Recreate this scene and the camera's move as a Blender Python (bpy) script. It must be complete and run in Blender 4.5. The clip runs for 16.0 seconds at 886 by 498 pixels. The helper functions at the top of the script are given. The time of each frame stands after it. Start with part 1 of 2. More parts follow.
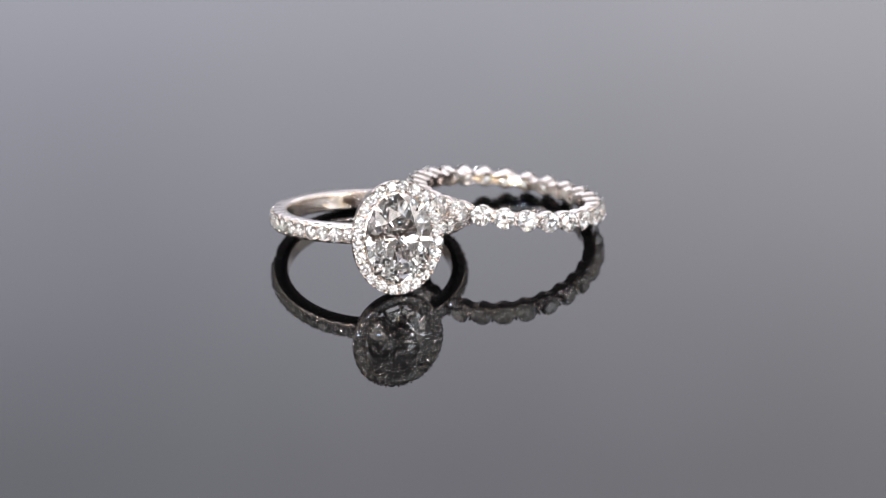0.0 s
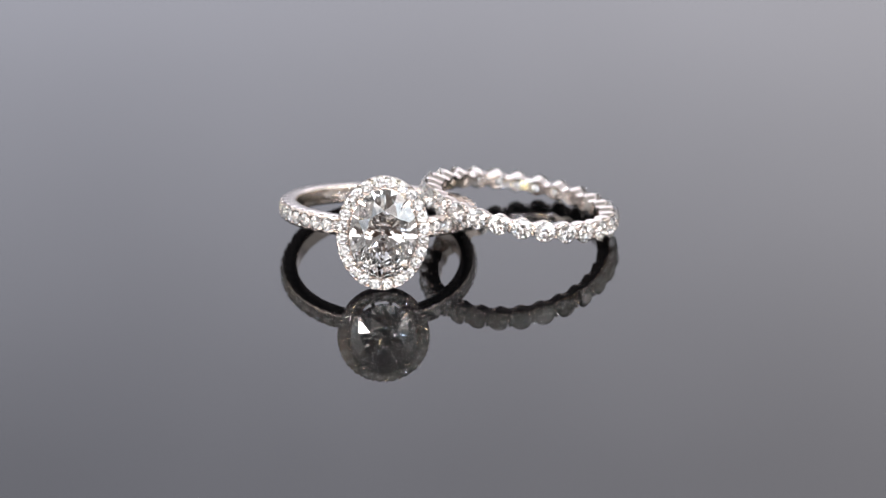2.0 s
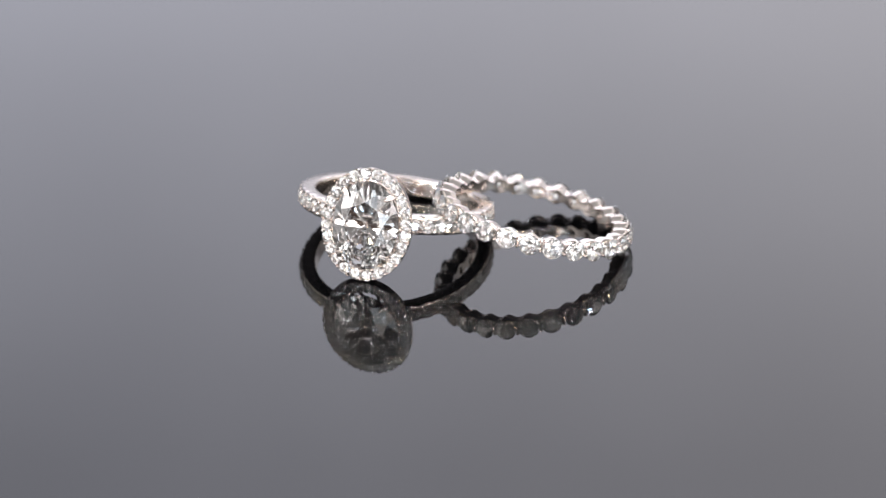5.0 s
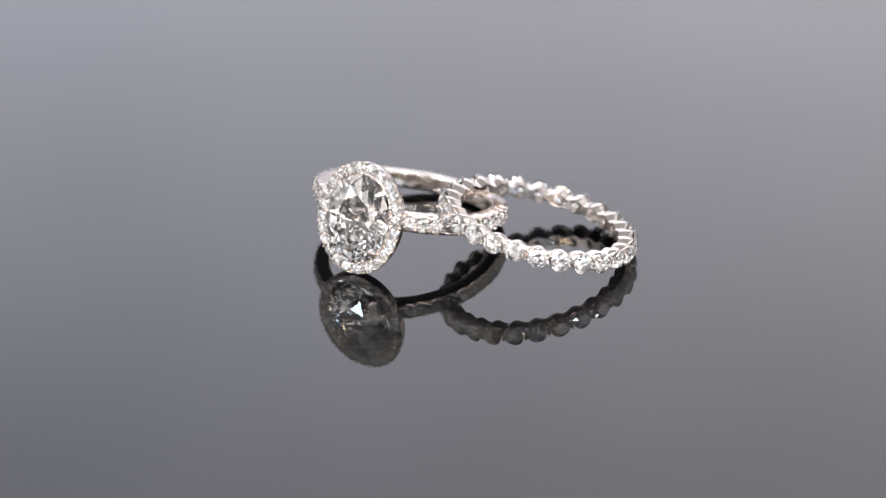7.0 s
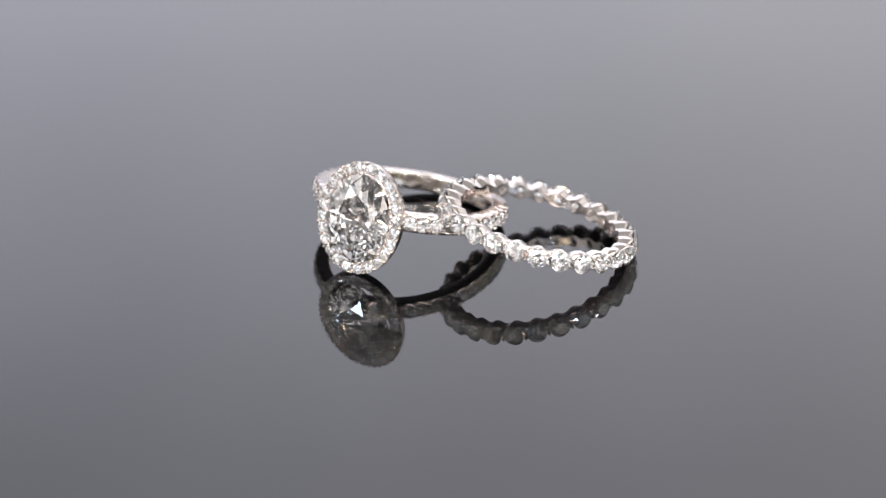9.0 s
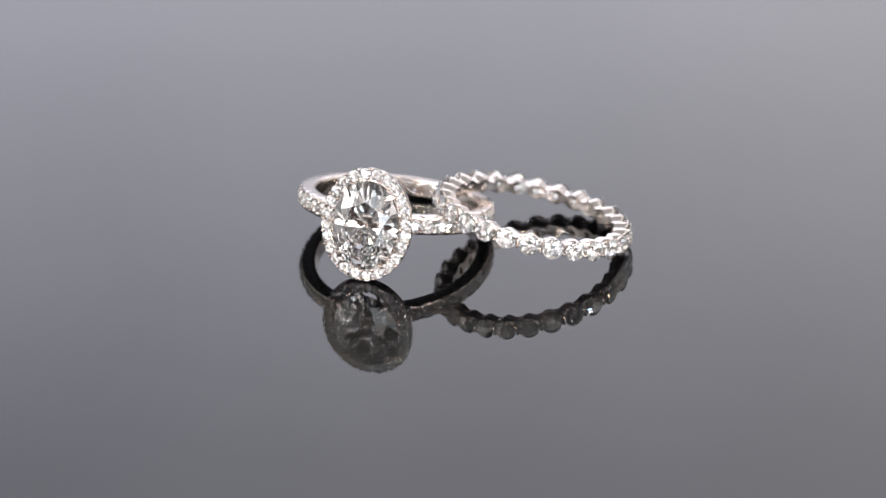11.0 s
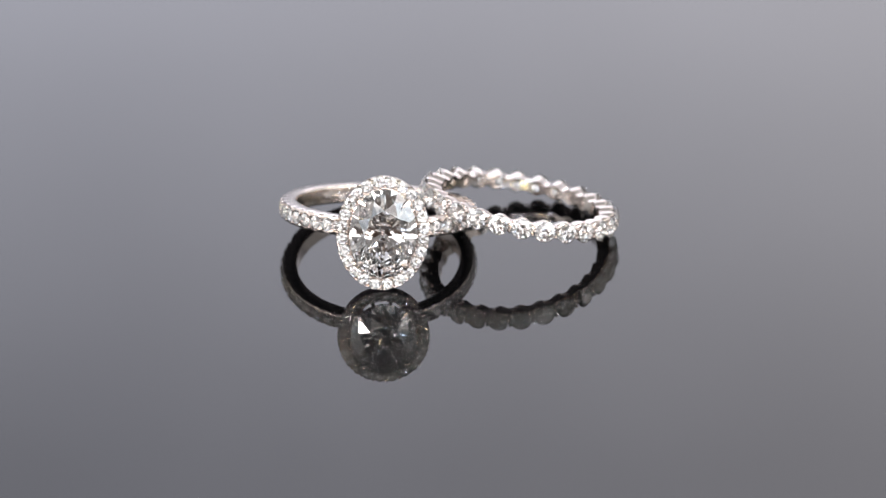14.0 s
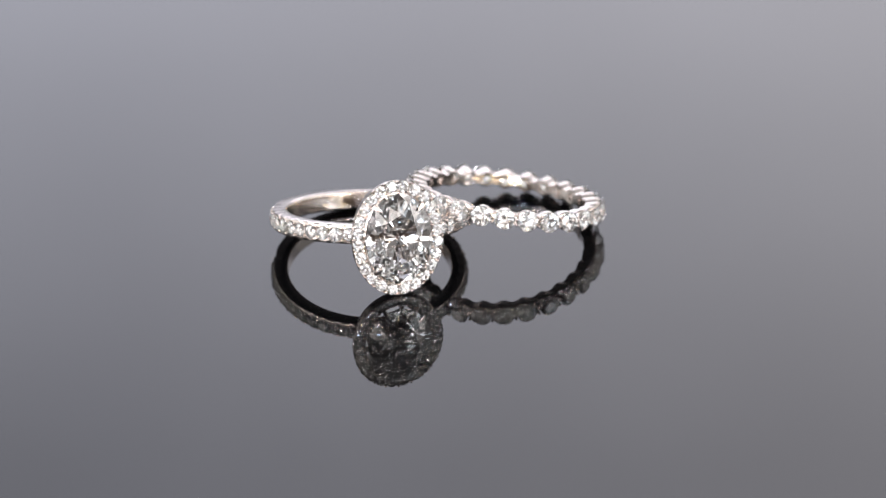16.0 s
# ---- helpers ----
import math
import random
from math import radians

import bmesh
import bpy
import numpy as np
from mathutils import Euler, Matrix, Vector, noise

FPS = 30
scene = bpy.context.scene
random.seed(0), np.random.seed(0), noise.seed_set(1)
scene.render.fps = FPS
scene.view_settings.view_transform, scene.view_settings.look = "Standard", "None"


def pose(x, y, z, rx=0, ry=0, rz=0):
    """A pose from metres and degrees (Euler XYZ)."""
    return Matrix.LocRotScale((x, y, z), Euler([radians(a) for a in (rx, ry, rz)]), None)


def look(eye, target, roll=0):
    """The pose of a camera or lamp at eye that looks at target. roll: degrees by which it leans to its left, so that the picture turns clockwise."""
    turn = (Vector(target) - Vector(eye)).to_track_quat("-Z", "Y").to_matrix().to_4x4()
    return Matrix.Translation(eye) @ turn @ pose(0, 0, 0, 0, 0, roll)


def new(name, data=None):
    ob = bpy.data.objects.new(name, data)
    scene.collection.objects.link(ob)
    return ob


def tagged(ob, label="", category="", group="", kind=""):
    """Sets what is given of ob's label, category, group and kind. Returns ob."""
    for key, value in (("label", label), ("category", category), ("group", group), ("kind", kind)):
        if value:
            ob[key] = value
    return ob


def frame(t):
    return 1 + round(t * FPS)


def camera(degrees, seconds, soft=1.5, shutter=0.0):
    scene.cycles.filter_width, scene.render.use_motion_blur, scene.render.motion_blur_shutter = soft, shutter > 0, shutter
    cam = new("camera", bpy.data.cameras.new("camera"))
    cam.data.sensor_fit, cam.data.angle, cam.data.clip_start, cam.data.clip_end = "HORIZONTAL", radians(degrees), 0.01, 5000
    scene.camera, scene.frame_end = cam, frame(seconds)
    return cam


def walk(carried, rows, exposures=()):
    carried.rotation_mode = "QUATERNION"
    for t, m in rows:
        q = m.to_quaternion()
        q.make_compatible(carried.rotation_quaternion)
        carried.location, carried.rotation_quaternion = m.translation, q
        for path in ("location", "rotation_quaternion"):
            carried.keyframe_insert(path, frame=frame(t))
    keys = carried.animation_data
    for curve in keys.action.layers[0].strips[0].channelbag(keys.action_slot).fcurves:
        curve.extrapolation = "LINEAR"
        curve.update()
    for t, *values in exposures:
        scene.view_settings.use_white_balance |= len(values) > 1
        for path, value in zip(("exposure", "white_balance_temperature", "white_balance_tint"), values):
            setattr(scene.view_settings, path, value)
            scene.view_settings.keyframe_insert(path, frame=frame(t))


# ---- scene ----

# A ring shot on a slowly turning black turntable, the camera on a tripod. Lengths below in millimetres, scaled by MM.
MM = 0.001
cam = camera(12.78, 16.0, soft=1.0)
EYE = (0.00017, -0.33522, 0.15635)
PITCH = 24.872
walk(cam, [(0.0, pose(*EYE, 90 - PITCH, 0, 0)), (16.0, pose(*EYE, 90 - PITCH, 0, 0))])
cam.data.dof.use_dof = True
cam.data.dof.focus_distance = 0.360
cam.data.dof.aperture_fstop = 27.0

# The turntable's angle in radians: it turns one way for eight seconds and back again.
TURN = [(0.0, -0.003), (1.0, -0.109), (2.0, -0.216), (3.0, -0.321), (4.0, -0.426), (5.25, -0.555), (6.5, -0.680), (7.0, -0.729), (7.5, -0.778), (7.8, -0.806), (8.0, -0.816)]
TURN = TURN + [(16.0 - t, a) for t, a in reversed(TURN[:-1])]

# ---- light ----
world = bpy.data.worlds.new("world")
world.use_nodes = True
scene.world = world
world.node_tree.nodes["Background"].inputs[0].default_value = (1.0, 0.95, 0.94, 1)
world.node_tree.nodes["Background"].inputs[1].default_value = 0.26
scene.view_settings.exposure = 0.0
scene.cycles.max_bounces = 24
scene.cycles.transmission_bounces = 20
scene.cycles.glossy_bounces = 12


def lamp(name, eye, target, watts, size, colour=(1, 1, 1)):
    data = bpy.data.lights.new(name, "AREA")
    data.shape, data.size, data.energy, data.color = "DISK", size, watts, colour
    ob = new(name, data)
    ob.matrix_world = look(eye, target)
    return ob


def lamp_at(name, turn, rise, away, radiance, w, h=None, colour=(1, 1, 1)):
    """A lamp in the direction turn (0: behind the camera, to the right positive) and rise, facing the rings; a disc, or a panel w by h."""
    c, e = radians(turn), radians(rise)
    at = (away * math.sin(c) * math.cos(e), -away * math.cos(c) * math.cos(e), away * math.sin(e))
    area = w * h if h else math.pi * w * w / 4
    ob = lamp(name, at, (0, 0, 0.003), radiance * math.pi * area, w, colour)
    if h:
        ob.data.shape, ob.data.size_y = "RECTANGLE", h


# added unseen lamps, small and bright, spread over the front to make the stones sparkle
# lamp tints stand in for the coloured fire of cut diamonds
FIRE_TINTS = ((1, 0.95, 0.93), (1, 0.82, 0.50), (0.62, 0.78, 1), (1, 0.95, 0.94), (0.96, 0.95, 1))
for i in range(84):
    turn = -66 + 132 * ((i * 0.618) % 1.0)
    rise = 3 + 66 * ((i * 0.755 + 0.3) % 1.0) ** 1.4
    lamp_at("sparkle_fill", turn, rise, 0.92, 300.0, 0.021, colour=FIRE_TINTS[i % 5])
# added unseen fill panels to brighten the facets: three staggered rows round the front, with a gap at the lens that
# keeps camera-facing metal dark, and one on either side
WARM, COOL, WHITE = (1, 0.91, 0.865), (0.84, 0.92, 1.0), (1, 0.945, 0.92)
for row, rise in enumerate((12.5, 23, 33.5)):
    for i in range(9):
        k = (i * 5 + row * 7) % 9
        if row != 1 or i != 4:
            lamp_at("fill_panel", -84 + 20 * i + 7 * row, rise, 1.12, (1.4 + 0.42 * k) * (1, 1, 0.7)[row], 0.25, 0.165, (WARM, WHITE, COOL)[(i + row) % 3])
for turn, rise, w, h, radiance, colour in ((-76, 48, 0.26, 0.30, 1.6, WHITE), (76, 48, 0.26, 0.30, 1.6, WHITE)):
    lamp_at("fill_panel", turn, rise, 1.12, radiance, w, h, colour)


# ---- materials ----
def shader(name):
    m = bpy.data.materials.new(name)
    m.use_nodes = True
    nt = m.node_tree
    return m, nt, nt.nodes["Principled BSDF"], nt.nodes["Material Output"]


def link(nt, a, b):
    nt.links.new(a, b)


def noise_node(nt, scale, detail=4.0, space="Object"):
    co = nt.nodes.new("ShaderNodeTexCoord")
    n = nt.nodes.new("ShaderNodeTexNoise")
    n.inputs["Scale"].default_value, n.inputs["Detail"].default_value = scale, detail
    link(nt, co.outputs[space], n.inputs["Vector"])
    return n


def remap(nt, value, lo, hi, a=0.3, b=0.7):
    r = nt.nodes.new("ShaderNodeMapRange")
    for i, x in enumerate((a, b, lo, hi)):
        r.inputs[i + 1].default_value = x
    link(nt, value, r.inputs[0])
    return r.outputs[0]


def metal_material(name, colour, rough, bump):
    m, nt, p, out = shader(name)
    p.inputs["Base Color"].default_value = (*colour, 1)
    p.inputs["Metallic"].default_value = 1.0
    coarse, fine = noise_node(nt, 700.0), noise_node(nt, 6000.0, 6.0)
    link(nt, remap(nt, coarse.outputs["Fac"], rough * 0.7, rough * 1.5), p.inputs["Roughness"])
    b = nt.nodes.new("ShaderNodeBump")
    b.inputs["Strength"].default_value, b.inputs["Distance"].default_value = bump, 0.00003
    link(nt, fine.outputs["Fac"], b.inputs["Height"])
    link(nt, b.outputs["Normal"], p.inputs["Normal"])
    return m


def diamond_material(name):
    m, nt, p, out = shader(name)
    nt.nodes.remove(p)
    g = nt.nodes.new("ShaderNodeBsdfGlass")
    g.inputs["Color"].default_value = (1, 1, 1, 1)
    g.inputs["Roughness"].default_value = 0.0
    g.inputs["IOR"].default_value = 2.42
    link(nt, g.outputs[0], out.inputs["Surface"])
    return m


def acrylic_material(name):
    m, nt, p, out = shader(name)
    p.inputs["Base Color"].default_value = (0.0012, 0.0012, 0.0014, 1)
    p.inputs["IOR"].default_value = 1.44
    smudge = noise_node(nt, 25.0, 3.0)
    link(nt, remap(nt, smudge.outputs["Fac"], 0.002, 0.007), p.inputs["Roughness"])
    return m


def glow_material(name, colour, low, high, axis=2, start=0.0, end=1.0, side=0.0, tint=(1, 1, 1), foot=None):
    """Panel with its light painted in as emission: brightness runs from low to high along an axis of the panel, tilts
    sideways by side and fades towards the foot and the sides.
    """
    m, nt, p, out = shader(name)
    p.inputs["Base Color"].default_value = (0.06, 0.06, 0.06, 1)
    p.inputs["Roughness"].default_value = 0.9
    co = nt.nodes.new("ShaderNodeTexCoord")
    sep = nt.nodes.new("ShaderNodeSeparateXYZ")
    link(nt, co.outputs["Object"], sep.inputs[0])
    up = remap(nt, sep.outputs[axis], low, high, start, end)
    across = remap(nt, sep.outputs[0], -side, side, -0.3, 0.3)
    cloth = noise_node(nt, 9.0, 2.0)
    uneven = remap(nt, cloth.outputs["Fac"], -0.06, 0.06)
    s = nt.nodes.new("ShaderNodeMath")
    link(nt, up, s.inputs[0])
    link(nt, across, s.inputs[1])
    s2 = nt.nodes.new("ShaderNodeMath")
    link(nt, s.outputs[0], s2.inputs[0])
    link(nt, uneven, s2.inputs[1])
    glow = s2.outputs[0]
    # glow painted dimmer at foot and sides, to tame highlights on the metal
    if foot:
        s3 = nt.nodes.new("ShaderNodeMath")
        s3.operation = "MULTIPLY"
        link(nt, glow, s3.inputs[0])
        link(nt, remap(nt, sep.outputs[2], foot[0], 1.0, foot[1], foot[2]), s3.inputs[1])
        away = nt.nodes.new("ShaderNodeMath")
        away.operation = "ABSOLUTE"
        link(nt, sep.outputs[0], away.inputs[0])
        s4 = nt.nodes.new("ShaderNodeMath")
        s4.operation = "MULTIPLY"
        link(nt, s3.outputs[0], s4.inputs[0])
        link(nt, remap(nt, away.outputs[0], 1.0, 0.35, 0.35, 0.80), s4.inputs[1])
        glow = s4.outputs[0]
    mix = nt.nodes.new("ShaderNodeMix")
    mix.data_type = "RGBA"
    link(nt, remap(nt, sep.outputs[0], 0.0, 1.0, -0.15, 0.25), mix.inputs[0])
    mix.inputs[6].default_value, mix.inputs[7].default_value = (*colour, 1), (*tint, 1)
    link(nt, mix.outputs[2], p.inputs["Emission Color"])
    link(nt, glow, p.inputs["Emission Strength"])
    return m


def plain_material(name, colour, rough=0.8):
    m, nt, p, out = shader(name)
    n = noise_node(nt, 30.0)
    mix = nt.nodes.new("ShaderNodeMix")
    mix.data_type = "RGBA"
    mix.inputs[6].default_value = (*[c * 0.85 for c in colour], 1)
    mix.inputs[7].default_value = (*[min(1, c * 1.15) for c in colour], 1)
    link(nt, n.outputs["Fac"], mix.inputs[0])
    link(nt, mix.outputs[2], p.inputs["Base Color"])
    p.inputs["Roughness"].default_value = rough
    return m


GOLD = metal_material("white_gold", (0.78, 0.705, 0.66), 0.13, 0.25)
DIAMOND = diamond_material("diamond")
ACRYLIC = acrylic_material("black_acrylic")
# backdrop light painted in as glow: brighter low down, warmer to the right
BACK_GLOW = glow_material("back_glow", (0.94, 0.95, 1.09), 2.55, 1.75, 2, 0.45 - 0.735, 0.655 - 0.735, 0.20, (0.975, 0.955, 1.035), (0.26, 0.17 - 0.735, 0.42 - 0.735))
TOP_GLOW = glow_material("top_glow", (1.0, 0.98, 0.96), 0.35, 0.35)
SIDE_GLOW = glow_material("side_glow", (1.0, 0.98, 0.97), 1.0, 1.1)
DARK = plain_material("dark_felt", (0.03, 0.03, 0.033))
BROWN = plain_material("brown_panel", (0.11, 0.07, 0.048))


# ---- mesh helpers ----
def part(name, bm, material, parent, label="", smooth=True, kind=""):
    """Links a bmesh, in millimetres, as one mesh object under a thing or a part."""
    bmesh.ops.recalc_face_normals(bm, faces=bm.faces)
    bm.transform(Matrix.Scale(MM, 4))
    me = bpy.data.meshes.new(name)
    bm.to_mesh(me)
    bm.free()
    me.materials.append(material)
    if smooth:
        me.shade_smooth()
        me.set_sharp_from_angle(angle=radians(38))
    ob = new(name, me)
    ob.parent = parent
    return tagged(ob, label, kind=kind)


def again(ob, name, m, parent):
    """Another object on the same mesh; m in millimetres."""
    c = new(name, ob.data)
    c.parent = parent
    place(c, m)
    return c


def place(ob, m):
    m = m.copy()
    m.translation *= MM
    ob.matrix_basis = m


def box(name, lo, hi, material, label, kind="structure", bevel=0.0):
    bm = bmesh.new()
    bmesh.ops.create_cube(bm, size=1.0)
    c = [(a + b) / 2 for a, b in zip(lo, hi)]
    bm.transform(Matrix.Diagonal([b - a for a, b in zip(lo, hi)] + [1]))
    me = bpy.data.meshes.new(name)
    bm.to_mesh(me)
    bm.free()
    me.materials.append(material)
    ob = new(name, me)
    ob.location = c
    return tagged(ob, label, kind=kind)


def lathe(bm, profile, steps, place_at=None, a0=0.0, a1=2 * math.pi):
    """Sweeps a closed profile of (radius, height) points round the z axis."""
    closed = abs(a1 - a0 - 2 * math.pi) < 1e-6
    rows = []
    for i in range(steps if closed else steps + 1):
        a = a0 + (a1 - a0) * i / steps
        pr = profile(a) if callable(profile) else profile
        rows.append([bm.verts.new((r * math.cos(a), r * math.sin(a), h)) for r, h in pr])
    k = len(rows[0])
    for i in range(steps):
        p, q = rows[i], rows[(i + 1) % len(rows)]
        for j in range(k):
            bm.faces.new((p[j], q[j], q[(j + 1) % k], p[(j + 1) % k]))
    if not closed:
        bm.faces.new(rows[0])
        bm.faces.new(rows[-1])
    return bm


def round_rect(r0, r1, h0, h1, bev, n=4):
    """A closed profile with rounded corners."""
    out = []
    for cx, cy, a in ((r1 - bev, h1 - bev, 0), (r0 + bev, h1 - bev, 90), (r0 + bev, h0 + bev, 180), (r1 - bev, h0 + bev, 270)):
        for i in range(n + 1):
            t = radians(a + 90 * i / n)
            out.append((cx + bev * math.cos(t), cy + bev * math.sin(t)))
    return out


def tube(bm, points, radii, sides=8, ends=True):
    """A round bar along points with a radius at each."""
    pts = [Vector(p) for p in points]
    rings = []
    for i, p in enumerate(pts):
        d = (pts[min(i + 1, len(pts) - 1)] - pts[max(i - 1, 0)]).normalized()
        u = d.orthogonal().normalized() if not rings else (u - d * u.dot(d)).normalized()
        w = d.cross(u)
        rings.append([bm.verts.new(p + radii[i] * (math.cos(2 * math.pi * k / sides) * u + math.sin(2 * math.pi * k / sides) * w)) for k in range(sides)])
    for p, q in zip(rings, rings[1:]):
        for k in range(sides):
            bm.faces.new((p[k], p[(k + 1) % sides], q[(k + 1) % sides], q[k]))
    if ends:
        bm.faces.new(rings[0])
        bm.faces.new(rings[-1])
    return bm


def brilliant(bm, rx, ry, depth, table=0.56, crown=0.32, pavilion=0.88, mains=8, spin=0.0):
    """A brilliant-cut stone: table, stars, kites, girdle and pavilion facets. The table looks along +z, the girdle lies at z = 0."""
    step = 2 * math.pi / mains

    def v(r, a, z):
        return bm.verts.new((rx * r * math.cos(a + spin), ry * r * math.sin(a + spin), depth * z))

    c8 = math.cos(step / 2)
    rs, rp = 0.80, 0.22
    top = [v(table, k * step, crown) for k in range(mains)]
    mid = [v(rs, (k + 0.5) * step, crown * (1 - rs * c8) / (1 - table)) for k in range(mains)]
    gt = [v(1, k * step / 2, 0.02) for k in range(2 * mains)]
    gb = [v(1, k * step / 2, -0.02) for k in range(2 * mains)]

    low = [v(rp, (k + 0.5) * step, -pavilion * (1 - rp * c8)) for k in range(mains)]
    tips = [v(0, k * step, -pavilion) for k in range(mains)]
    f = bm.faces.new
    f(top)
    for k in range(mains):
        n, last = (k + 1) % mains, (2 * k + 2) % (2 * mains)
        f((top[k], top[n], mid[k]))
        f((top[k], mid[k], gt[2 * k], mid[k - 1]))
        f((mid[k], gt[2 * k + 1], gt[2 * k]))
        f((mid[k], gt[last], gt[2 * k + 1]))
        f((tips[k], low[k - 1], gb[2 * k], low[k]))
        f((low[k], tips[n], tips[k]))
        f((low[k], gb[2 * k], gb[2 * k + 1]))
        f((low[k], gb[2 * k + 1], gb[last]))
    for k in range(2 * mains):
        j = (k + 1) % (2 * mains)
        f((gt[k], gt[j], gb[j], gb[k]))
    bmesh.ops.remove_doubles(bm, verts=tips, dist=1e-4)
    return bm


def outward(radius, angle, height=0.0, turn=0.0):
    """A seat on a ring: its z axis points away from the ring's centre, its y axis along the ring's axis."""
    c, s = math.cos(angle), math.sin(angle)
    m = Matrix(((-s, 0, c, radius * c), (c, 0, s, radius * s), (0, 1, 0, height), (0, 0, 0, 1)))
    return m @ Matrix.Rotation(turn, 4, "Z")


def tilt(most=4.0):
    """A slight lean, as hand-set stones have."""
    return Matrix.Rotation(radians(random.uniform(-most, most)), 4, "X") @ Matrix.Rotation(radians(random.uniform(-most, most)), 4, "Y")


def bead(bm, at, r, u=8, v=6):
    bmesh.ops.create_uvsphere(bm, u_segments=u, v_segments=v, radius=r, matrix=Matrix.Translation(at))


# ---- setting: backdrop and added panels round the turntable ----
box("floor", (-1.3, -1.5, -0.06), (1.3, 1.3, -0.03), DARK, "dark matt table covering under the turntable")
box("glow_backdrop", (-1.3, 1.2, -0.03), (1.3, 1.22, 1.5), BACK_GLOW, "white cloth backdrop with its soft light painted in as glow")
# unseen panel, added so that metal and stones reflect a dark brown
box("shade_panel_front", (-1.3, -1.52, -0.03), (1.3, -1.5, 0.80), BROWN, "low unseen brown panel behind the camera, added to darken reflections")
# unseen side and top panels, added as glowing surfaces to brighten the metal
box("glow_panel_left", (-1.22, -0.6, -0.03), (-1.2, 1.2, 1.5), SIDE_GLOW, "unseen glowing side panel added to brighten the rings")
box("glow_panel_right", (1.2, -0.6, -0.03), (1.22, 1.2, 1.5), SIDE_GLOW, "unseen glowing side panel added to brighten the rings")
box("glow_panel_top", (-1.3, -0.5, 1.5), (1.3, 1.22, 1.52), TOP_GLOW, "unseen glowing top panel added to light the rings")


def make_turntable():
    bm = bmesh.new()
    prof = [(0.001, -12.0), (296.0, -12.0), (300.0, -10.0), (300.0, -1.5), (298.5, 0.0), (0.001, 0.0)]
    lathe(bm, prof, 128)
    ob = part("turntable", bm, ACRYLIC, None)
    foot = bmesh.new()
    lathe(foot, [(0.001, -29.9), (120.0, -29.9), (120.0, -12.0), (0.001, -12.0)], 64)
    part("foot", foot, DARK, ob, "matt black turntable foot")
    return tagged(ob, "glossy black acrylic turntable disc reflecting the two rings", "turntable")


# ---- the halo ring ----
R_IN, R_OUT, HALF = 7.70, 9.2, 0.90
HEAD_R, LONG, SHORT = 10.78, 5.40, 4.355
FIRST, PITCH = radians(25.5), radians(8.35)
OVAL_X, OVAL_Y = 3.14, 4.20


def claw(bm, angle):
    """A flattened claw that rises beside the oval stone and hooks over its edge; sections of place, height, half width and half thickness."""
    c, s = math.cos(angle), math.sin(angle)
    foot, out = Vector((OVAL_X * c, OVAL_Y * s, 0)), Vector((OVAL_Y * c, OVAL_X * s, 0)).normalized()
    side = Vector((-out.y, out.x, 0))
    path = [(-0.75, -1.8, 0.24, 0.22), (-0.08, -0.6, 0.27, 0.24), (0.13, 0.1, 0.30, 0.20), (0.16, 0.38, 0.29, 0.17), (0.09, 0.57, 0.27, 0.13),
            (-0.12, 0.68, 0.24, 0.10), (-0.36, 0.81, 0.19, 0.09), (-0.54, 0.90, 0.12, 0.07), (-0.62, 0.93, 0.05, 0.04)]
    pts = [foot + out * k + Vector((0, 0, z)) for k, z, w, h in path]
    rings = []
    for i, (p, (k, z, w, h)) in enumerate(zip(pts, path)):
        d = (pts[min(i + 1, len(pts) - 1)] - pts[max(i - 1, 0)]).normalized()
        up = side.cross(d).normalized()
        flat = [math.copysign(abs(math.sin(math.pi * j / 6)) ** 0.45, math.sin(math.pi * j / 6)) if j % 6 else 0.0 for j in range(12)]
        rings.append([bm.verts.new(p + w * math.cos(math.pi * j / 6) * side + h * flat[j] * up) for j in range(12)])
    for p, q in zip(rings, rings[1:]):
        for j in range(12):
            bm.faces.new((p[j], p[(j + 1) % 12], q[(j + 1) % 12], q[j]))
    bm.faces.new(rings[0])
    bm.faces.new(rings[-1])
    return bm


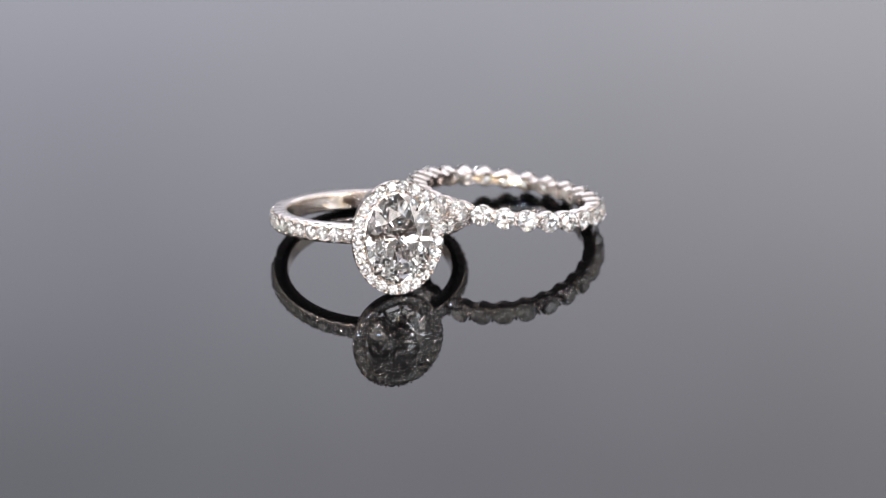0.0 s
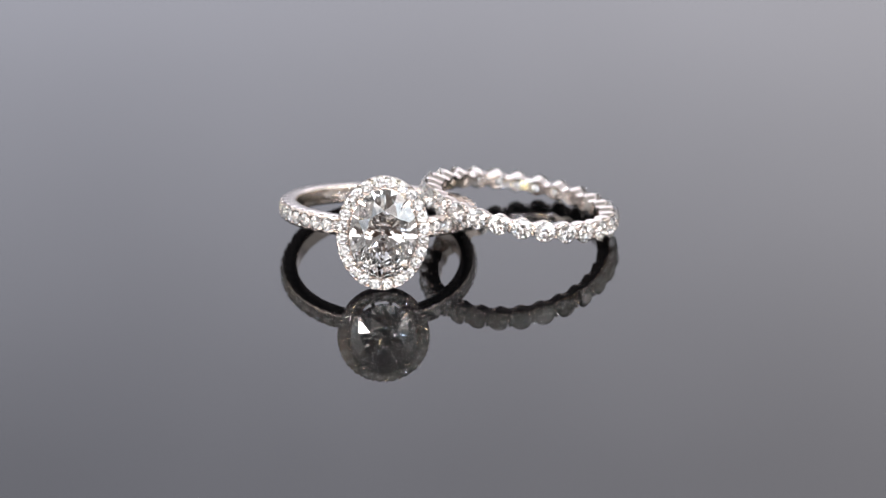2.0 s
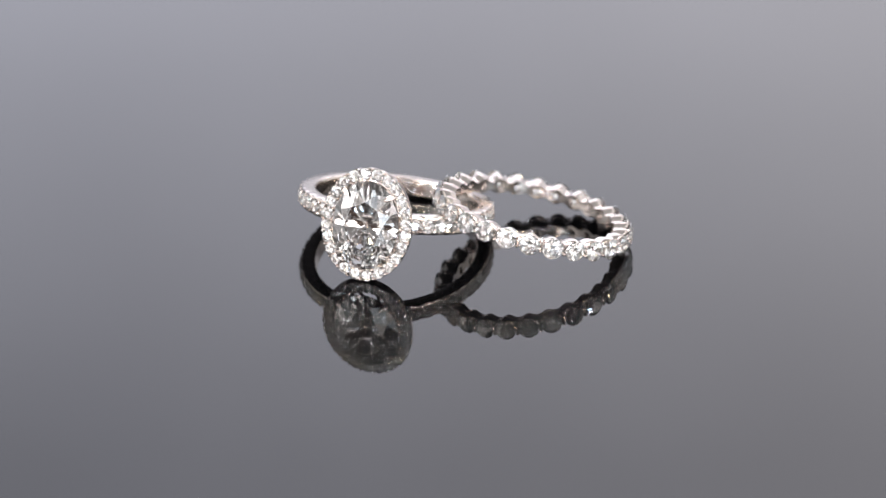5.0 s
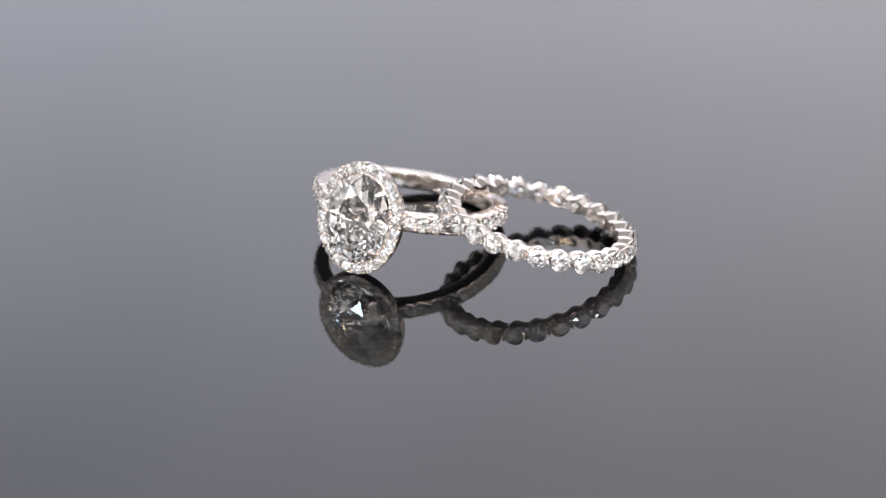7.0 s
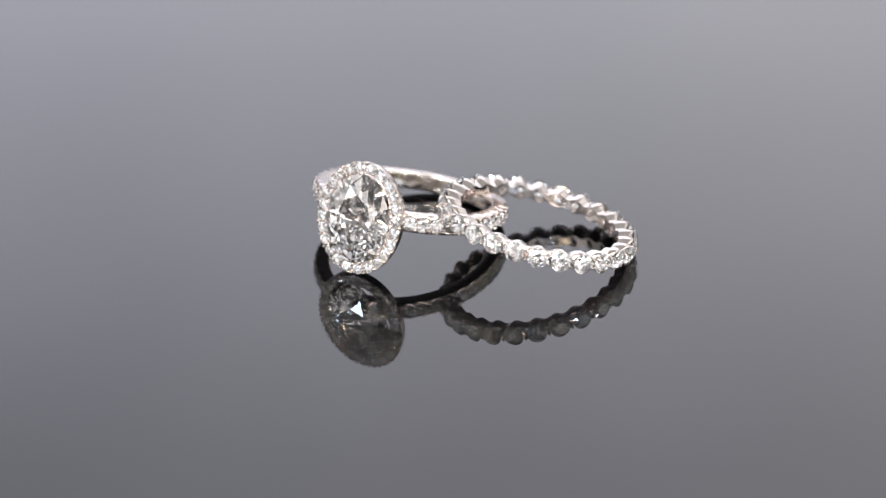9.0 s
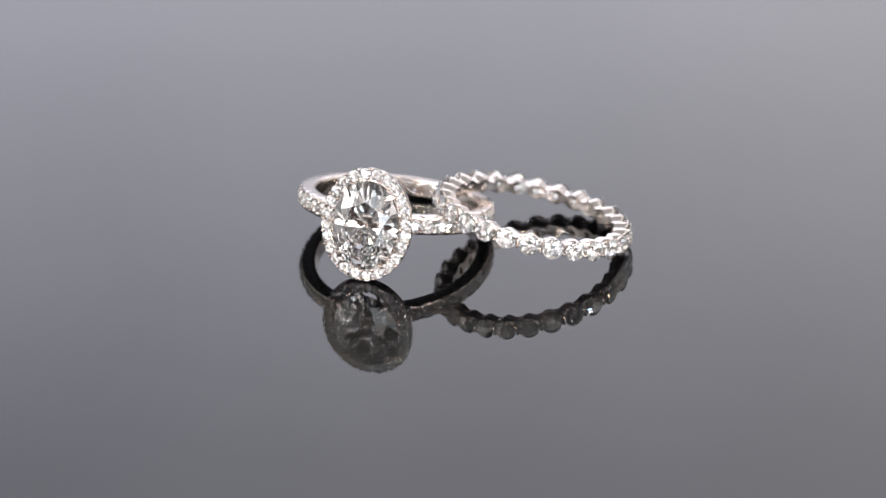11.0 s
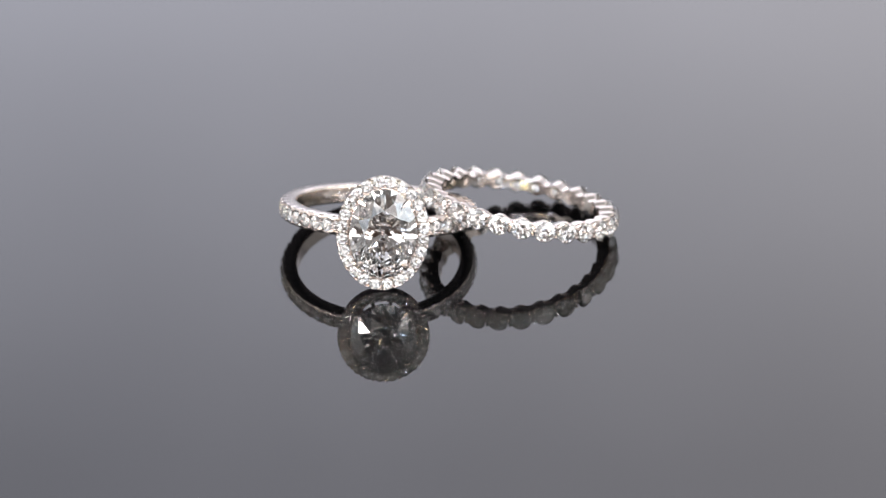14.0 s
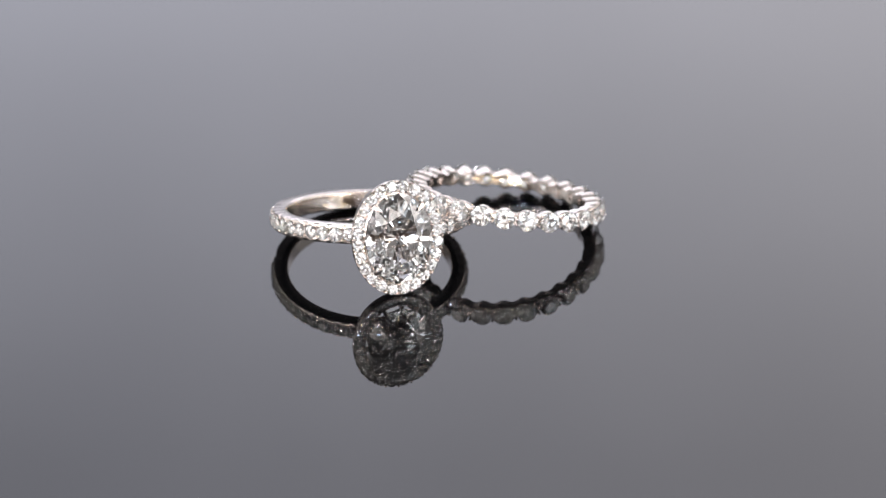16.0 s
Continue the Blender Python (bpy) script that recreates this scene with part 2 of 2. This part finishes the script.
def make_halo_ring():
    ring = tagged(new("halo_ring"), "white gold engagement ring, oval diamond, diamond halo and pave band", "ring")
    # band: rounded inside, flat-sided; it thins where the small stones are set
    bm = bmesh.new()

    def prof(a):
        d = abs((a + math.pi / 2 + math.pi) % (2 * math.pi) - math.pi)
        k = min(1, max(0, (math.radians(120) - d) / 0.06))
        ro = R_OUT + 0.06 - 0.16 * k
        inner = [(r, h) for r, h in round_rect(R_IN, ro, -HALF, HALF, 0.26) if r < R_IN + 0.27]
        b = 0.30 - 0.13 * k
        rail = b + 0.02 + 0.01 * k
        deep = 0.62 * k
        cut = 0.14 * k * (0.5 - 0.5 * math.cos(2 * math.pi * (d - FIRST) / PITCH)) if d > FIRST - PITCH / 2 else 0.0
        half = [(ro - b - 0.06 * k, HALF), (ro - 0.29 * b - 0.25 * cut, HALF - 0.29 * b - 0.5 * cut), (ro, HALF - b - cut), (ro, HALF - rail - cut), (ro - deep, HALF - rail - cut - 0.04)]
        return [(r, -h) for r, h in half] + [(r, h) for r, h in reversed(half)] + inner

    lathe(bm, prof, 720)
    band = part("band", bm, GOLD, ring, "polished white gold band")
    # one row of small stones on the front of the band
    sb = brilliant(bmesh.new(), 0.65, 0.65, 0.65)
    pitch = PITCH
    first = None
    pb = bmesh.new()
    bead(pb, (0, 0, 0), 0.13)
    prong = None
    for side in (-1, 1):
        for i in range(11):
            a = -math.pi / 2 + side * (FIRST + i * pitch)
            m = outward(9.14, a) @ tilt() @ Matrix.Rotation(i * 0.4, 4, "Z")
            if first is None:
                first = part("pave_stone", sb, DIAMOND, band, "small round diamond", smooth=False)
                place(first, m)
            else:
                again(first, "pave_stone", m, band)
            for h in (-0.56, 0.56):
                pm = outward(9.17, a + side * pitch / 2, h)
                if prong is None:
                    prong = part("bead_prong", pb, GOLD, band)
                    place(prong, pm)
                else:
                    again(prong, "bead_prong", pm, band)
    # the head: seat of the halo, in its own frame with z outward and y along the ring's axis
    H = outward(HEAD_R, -math.pi / 2)
    n_halo = 24
    bm = bmesh.new()
    # scalloped halo plate
    steps = 240
    rows = []
    for i in range(steps):
        a = 2 * math.pi * i / steps
        w = abs(math.sin(n_halo * a / 2))
        sx, sy = SHORT - 0.02 - 0.11 * (1 - w) ** 2, LONG - 0.02 - 0.11 * (1 - w) ** 2
        prof2 = [(-0.05, -0.04), (-0.06, -0.42), (-0.2, -1.0), (-1.12, -1.0), (-1.36, -0.55), (-1.30, -0.22), (-1.18, -0.26), (-1.06, -0.66), (-0.26, -0.66), (-0.14, -0.04)]
        rows.append([bm.verts.new(((sx + dx) * math.cos(a), (sy + dx) * math.sin(a), z)) if j in (0, 9) else bm.verts.new(((SHORT + dx) * math.cos(a), (LONG + dx) * math.sin(a), z))
                     for j, (dx, z) in enumerate(prof2)])
    for i in range(steps):
        p, q = rows[i], rows[(i + 1) % steps]
        for j in range(10):
            bm.faces.new((p[j], q[j], q[(j + 1) % 10], p[(j + 1) % 10]))
    bm.transform(H)
    halo = part("halo", bm, GOLD, ring, "scalloped white gold halo frame")
    # stones of the halo, evenly spaced along the oval
    ex, ey = SHORT - 0.58, LONG - 0.58
    fine = [2 * math.pi * i / 2000 for i in range(2001)]
    run = [0.0]
    for a, b in zip(fine, fine[1:]):
        run.append(run[-1] + math.hypot(ex * (math.cos(b) - math.cos(a)), ey * (math.sin(b) - math.sin(a))))

    def along(s):
        return fine[int(np.searchsorted(run, (s % 1.0) * run[-1]))]

    hs, hp = None, None
    hb = brilliant(bmesh.new(), 0.55, 0.55, 0.55)
    pb = bmesh.new()
    bead(pb, (0, 0, 0), 0.12)
    for i in range(n_halo):
        a = along((i + 0.5) / n_halo)
        m = H @ Matrix.Translation((ex * math.cos(a), ey * math.sin(a), 0.06)) @ tilt(5.0) @ Matrix.Rotation(0.7 * i, 4, "Z")
        if hs is None:
            hs = part("halo_stone", hb, DIAMOND, halo, "small round diamond", smooth=False)
            place(hs, m)
        else:
            again(hs, "halo_stone", m, halo)
        a = along(i / n_halo)
        for off in (-0.44, 0.43):
            m = H @ Matrix.Translation(((ex + off) * math.cos(a), (ey + off) * math.sin(a), 0.1))
            if hp is None:
                hp = part("bead_prong", pb, GOLD, halo)
                place(hp, m)
            else:
                again(hp, "bead_prong", m, halo)
    # basket under the halo: a lower rail and struts down to the band
    bm = bmesh.new()
    pts = [(2.5 * math.cos(2 * math.pi * i / 48), 3.3 * math.sin(2 * math.pi * i / 48), -1.75) for i in range(49)]
    tube(bm, pts, [0.22] * 49, 8, ends=False)
    for i in range(8):
        a = math.pi / 8 + i * math.pi / 4
        tube(bm, [(3.3 * math.cos(a), 4.3 * math.sin(a), -0.8), (2.5 * math.cos(a), 3.3 * math.sin(a), -1.75), (1.5 * math.cos(a), 1.2 * math.sin(a), -2.5)], [0.24, 0.22, 0.2], 8)
    bm.transform(H)
    part("basket", bm, GOLD, ring, "open white gold basket under the head")
    # the oval stone and its claws
    bm = brilliant(bmesh.new(), OVAL_X, OVAL_Y, OVAL_X, table=0.56, crown=0.30, pavilion=0.91, mains=8)
    bm.transform(H @ Matrix.Translation((0, 0, 0.36)))
    part("oval_stone", bm, DIAMOND, ring, "large oval brilliant-cut diamond", smooth=False)
    for sx in (-1, 1):
        for sy in (-1, 1):
            bm = claw(bmesh.new(), math.atan2(sy * 0.72, sx * 0.70))
            bm.transform(H)
            part("claw", bm, GOLD, ring, "pointed white gold claw")
    return ring


# ---- the eternity band ----
N_ETERNITY = 26
E_IN, E_OUT, E_SEAT = 7.61, 8.80, 9.24
STONE_R = 0.99


def make_eternity_ring():
    ring = tagged(new("eternity_ring"), "white gold eternity band of round diamonds leaning on the other ring", "ring")
    step = 2 * math.pi / N_ETERNITY
    half = step * E_OUT / 2
    # one cup of the scalloped band, open in the middle for its stone
    edge = []
    n = 14

    def rim(u):
        return 0.75 + 0.21 * math.cos(math.pi * u / half)

    for i in range(n + 1):
        u = half - 2 * half * i / n
        edge.append((u, rim(u)))
    for i in range(n + 1):
        u = -half + 2 * half * i / n
        edge.append((u, -rim(u)))
    bm = bmesh.new()
    count = len(edge)
    for k in range(N_ETERNITY):
        a0 = PHASE + k * step

        def at(u, w, r):
            a = a0 + u / E_OUT
            # the cups bulge outwards round each stone
            r += 0.20 * math.cos(math.pi * u / half) * max(0.0, (r - E_IN - 0.35) / (E_OUT - E_IN - 0.35)) if abs(w) > 0.3 else 0.0
            return bm.verts.new((r * math.cos(a), r * math.sin(a), w))

        def hole(u, w, rad, r):
            l = math.hypot(u, w)
            return at(u / l * rad, w / l * rad, r)

        loops = [[at(u, w * 0.72, E_IN) for u, w in edge], [at(u, w * 0.86, E_IN + 0.35) for u, w in edge], [at(u, w * 0.97, E_OUT - 0.45) for u, w in edge],
                 [at(u, w, E_OUT - 0.2) for u, w in edge], [at(u, w * 0.97, E_OUT - 0.05) for u, w in edge], [at(u, w * 0.90, E_OUT) for u, w in edge],
                 [hole(u, w, min(0.66, 0.95 * math.hypot(u, w * 0.9)), E_OUT) for u, w in edge], [hole(u, w, 0.40, E_IN + 0.35) for u, w in edge], [hole(u, w, 0.40, E_IN) for u, w in edge]]
        loops.append(loops[0])
        for p, q in zip(loops, loops[1:]):
            for j in range(count):
                j2 = (j + 1) % count
                if j in (n, count - 1) and loops.index(p) < 5:
                    continue
                try:
                    bm.faces.new((p[j], p[j2], q[j2], q[j]))
                except ValueError:
                    pass
    bmesh.ops.remove_doubles(bm, verts=bm.verts, dist=0.004)
    band = part("band", bm, GOLD, ring, "scalloped white gold band")
    sb = brilliant(bmesh.new(), STONE_R, STONE_R, STONE_R)
    pb = bmesh.new()
    tube(pb, [(0, 0, -0.7), (0, 0, 0.1), (0, 0, 0.22), (0, 0, 0.29)], [0.15, 0.15, 0.12, 0.05], 10)
    stone = prong = None
    for k in range(N_ETERNITY):
        m = outward(E_SEAT, PHASE + k * step) @ tilt(3.0) @ Matrix.Rotation(0.37 * k, 4, "Z")
        if stone is None:
            stone = part("diamond", sb, DIAMOND, ring, "round brilliant-cut diamond", smooth=False)
            place(stone, m)
        else:
            again(stone, "diamond", m, ring)
        for h in (-0.42, 0.42):
            m = outward(E_SEAT - 0.12, PHASE + (k + 0.5) * step, h)
            if prong is None:
                prong = part("prong", pb, GOLD, ring)
                place(prong, m)
            else:
                again(prong, "prong", m, ring)
    return ring


PHASE = -1.6148
turntable = make_turntable()
halo_ring = make_halo_ring()
eternity_ring = make_eternity_ring()

# how the rings lie on the disc when its angle is zero
HALO_POSE = Matrix.Translation((-6.7601 * MM, 3.1662 * MM, 2.92 * MM)) @ Matrix.Rotation(0.2734, 4, "Z") @ Matrix.Rotation(-0.2227, 4, "X") @ Matrix.Rotation(0.0521, 4, "Y")
ETERNITY_POSE = Matrix.Translation((6.04 * MM, 6.84 * MM, 3.12 * MM)) @ Matrix.Rotation(0.1271, 4, "Y") @ Matrix.Rotation(-0.2014, 4, "X")


def motions():
    for thing, rest in ((turntable, Matrix.Identity(4)), (halo_ring, HALO_POSE), (eternity_ring, ETERNITY_POSE)):
        walk(thing, [(t, Matrix.Rotation(a, 4, "Z") @ rest) for t, a in TURN])


motions()
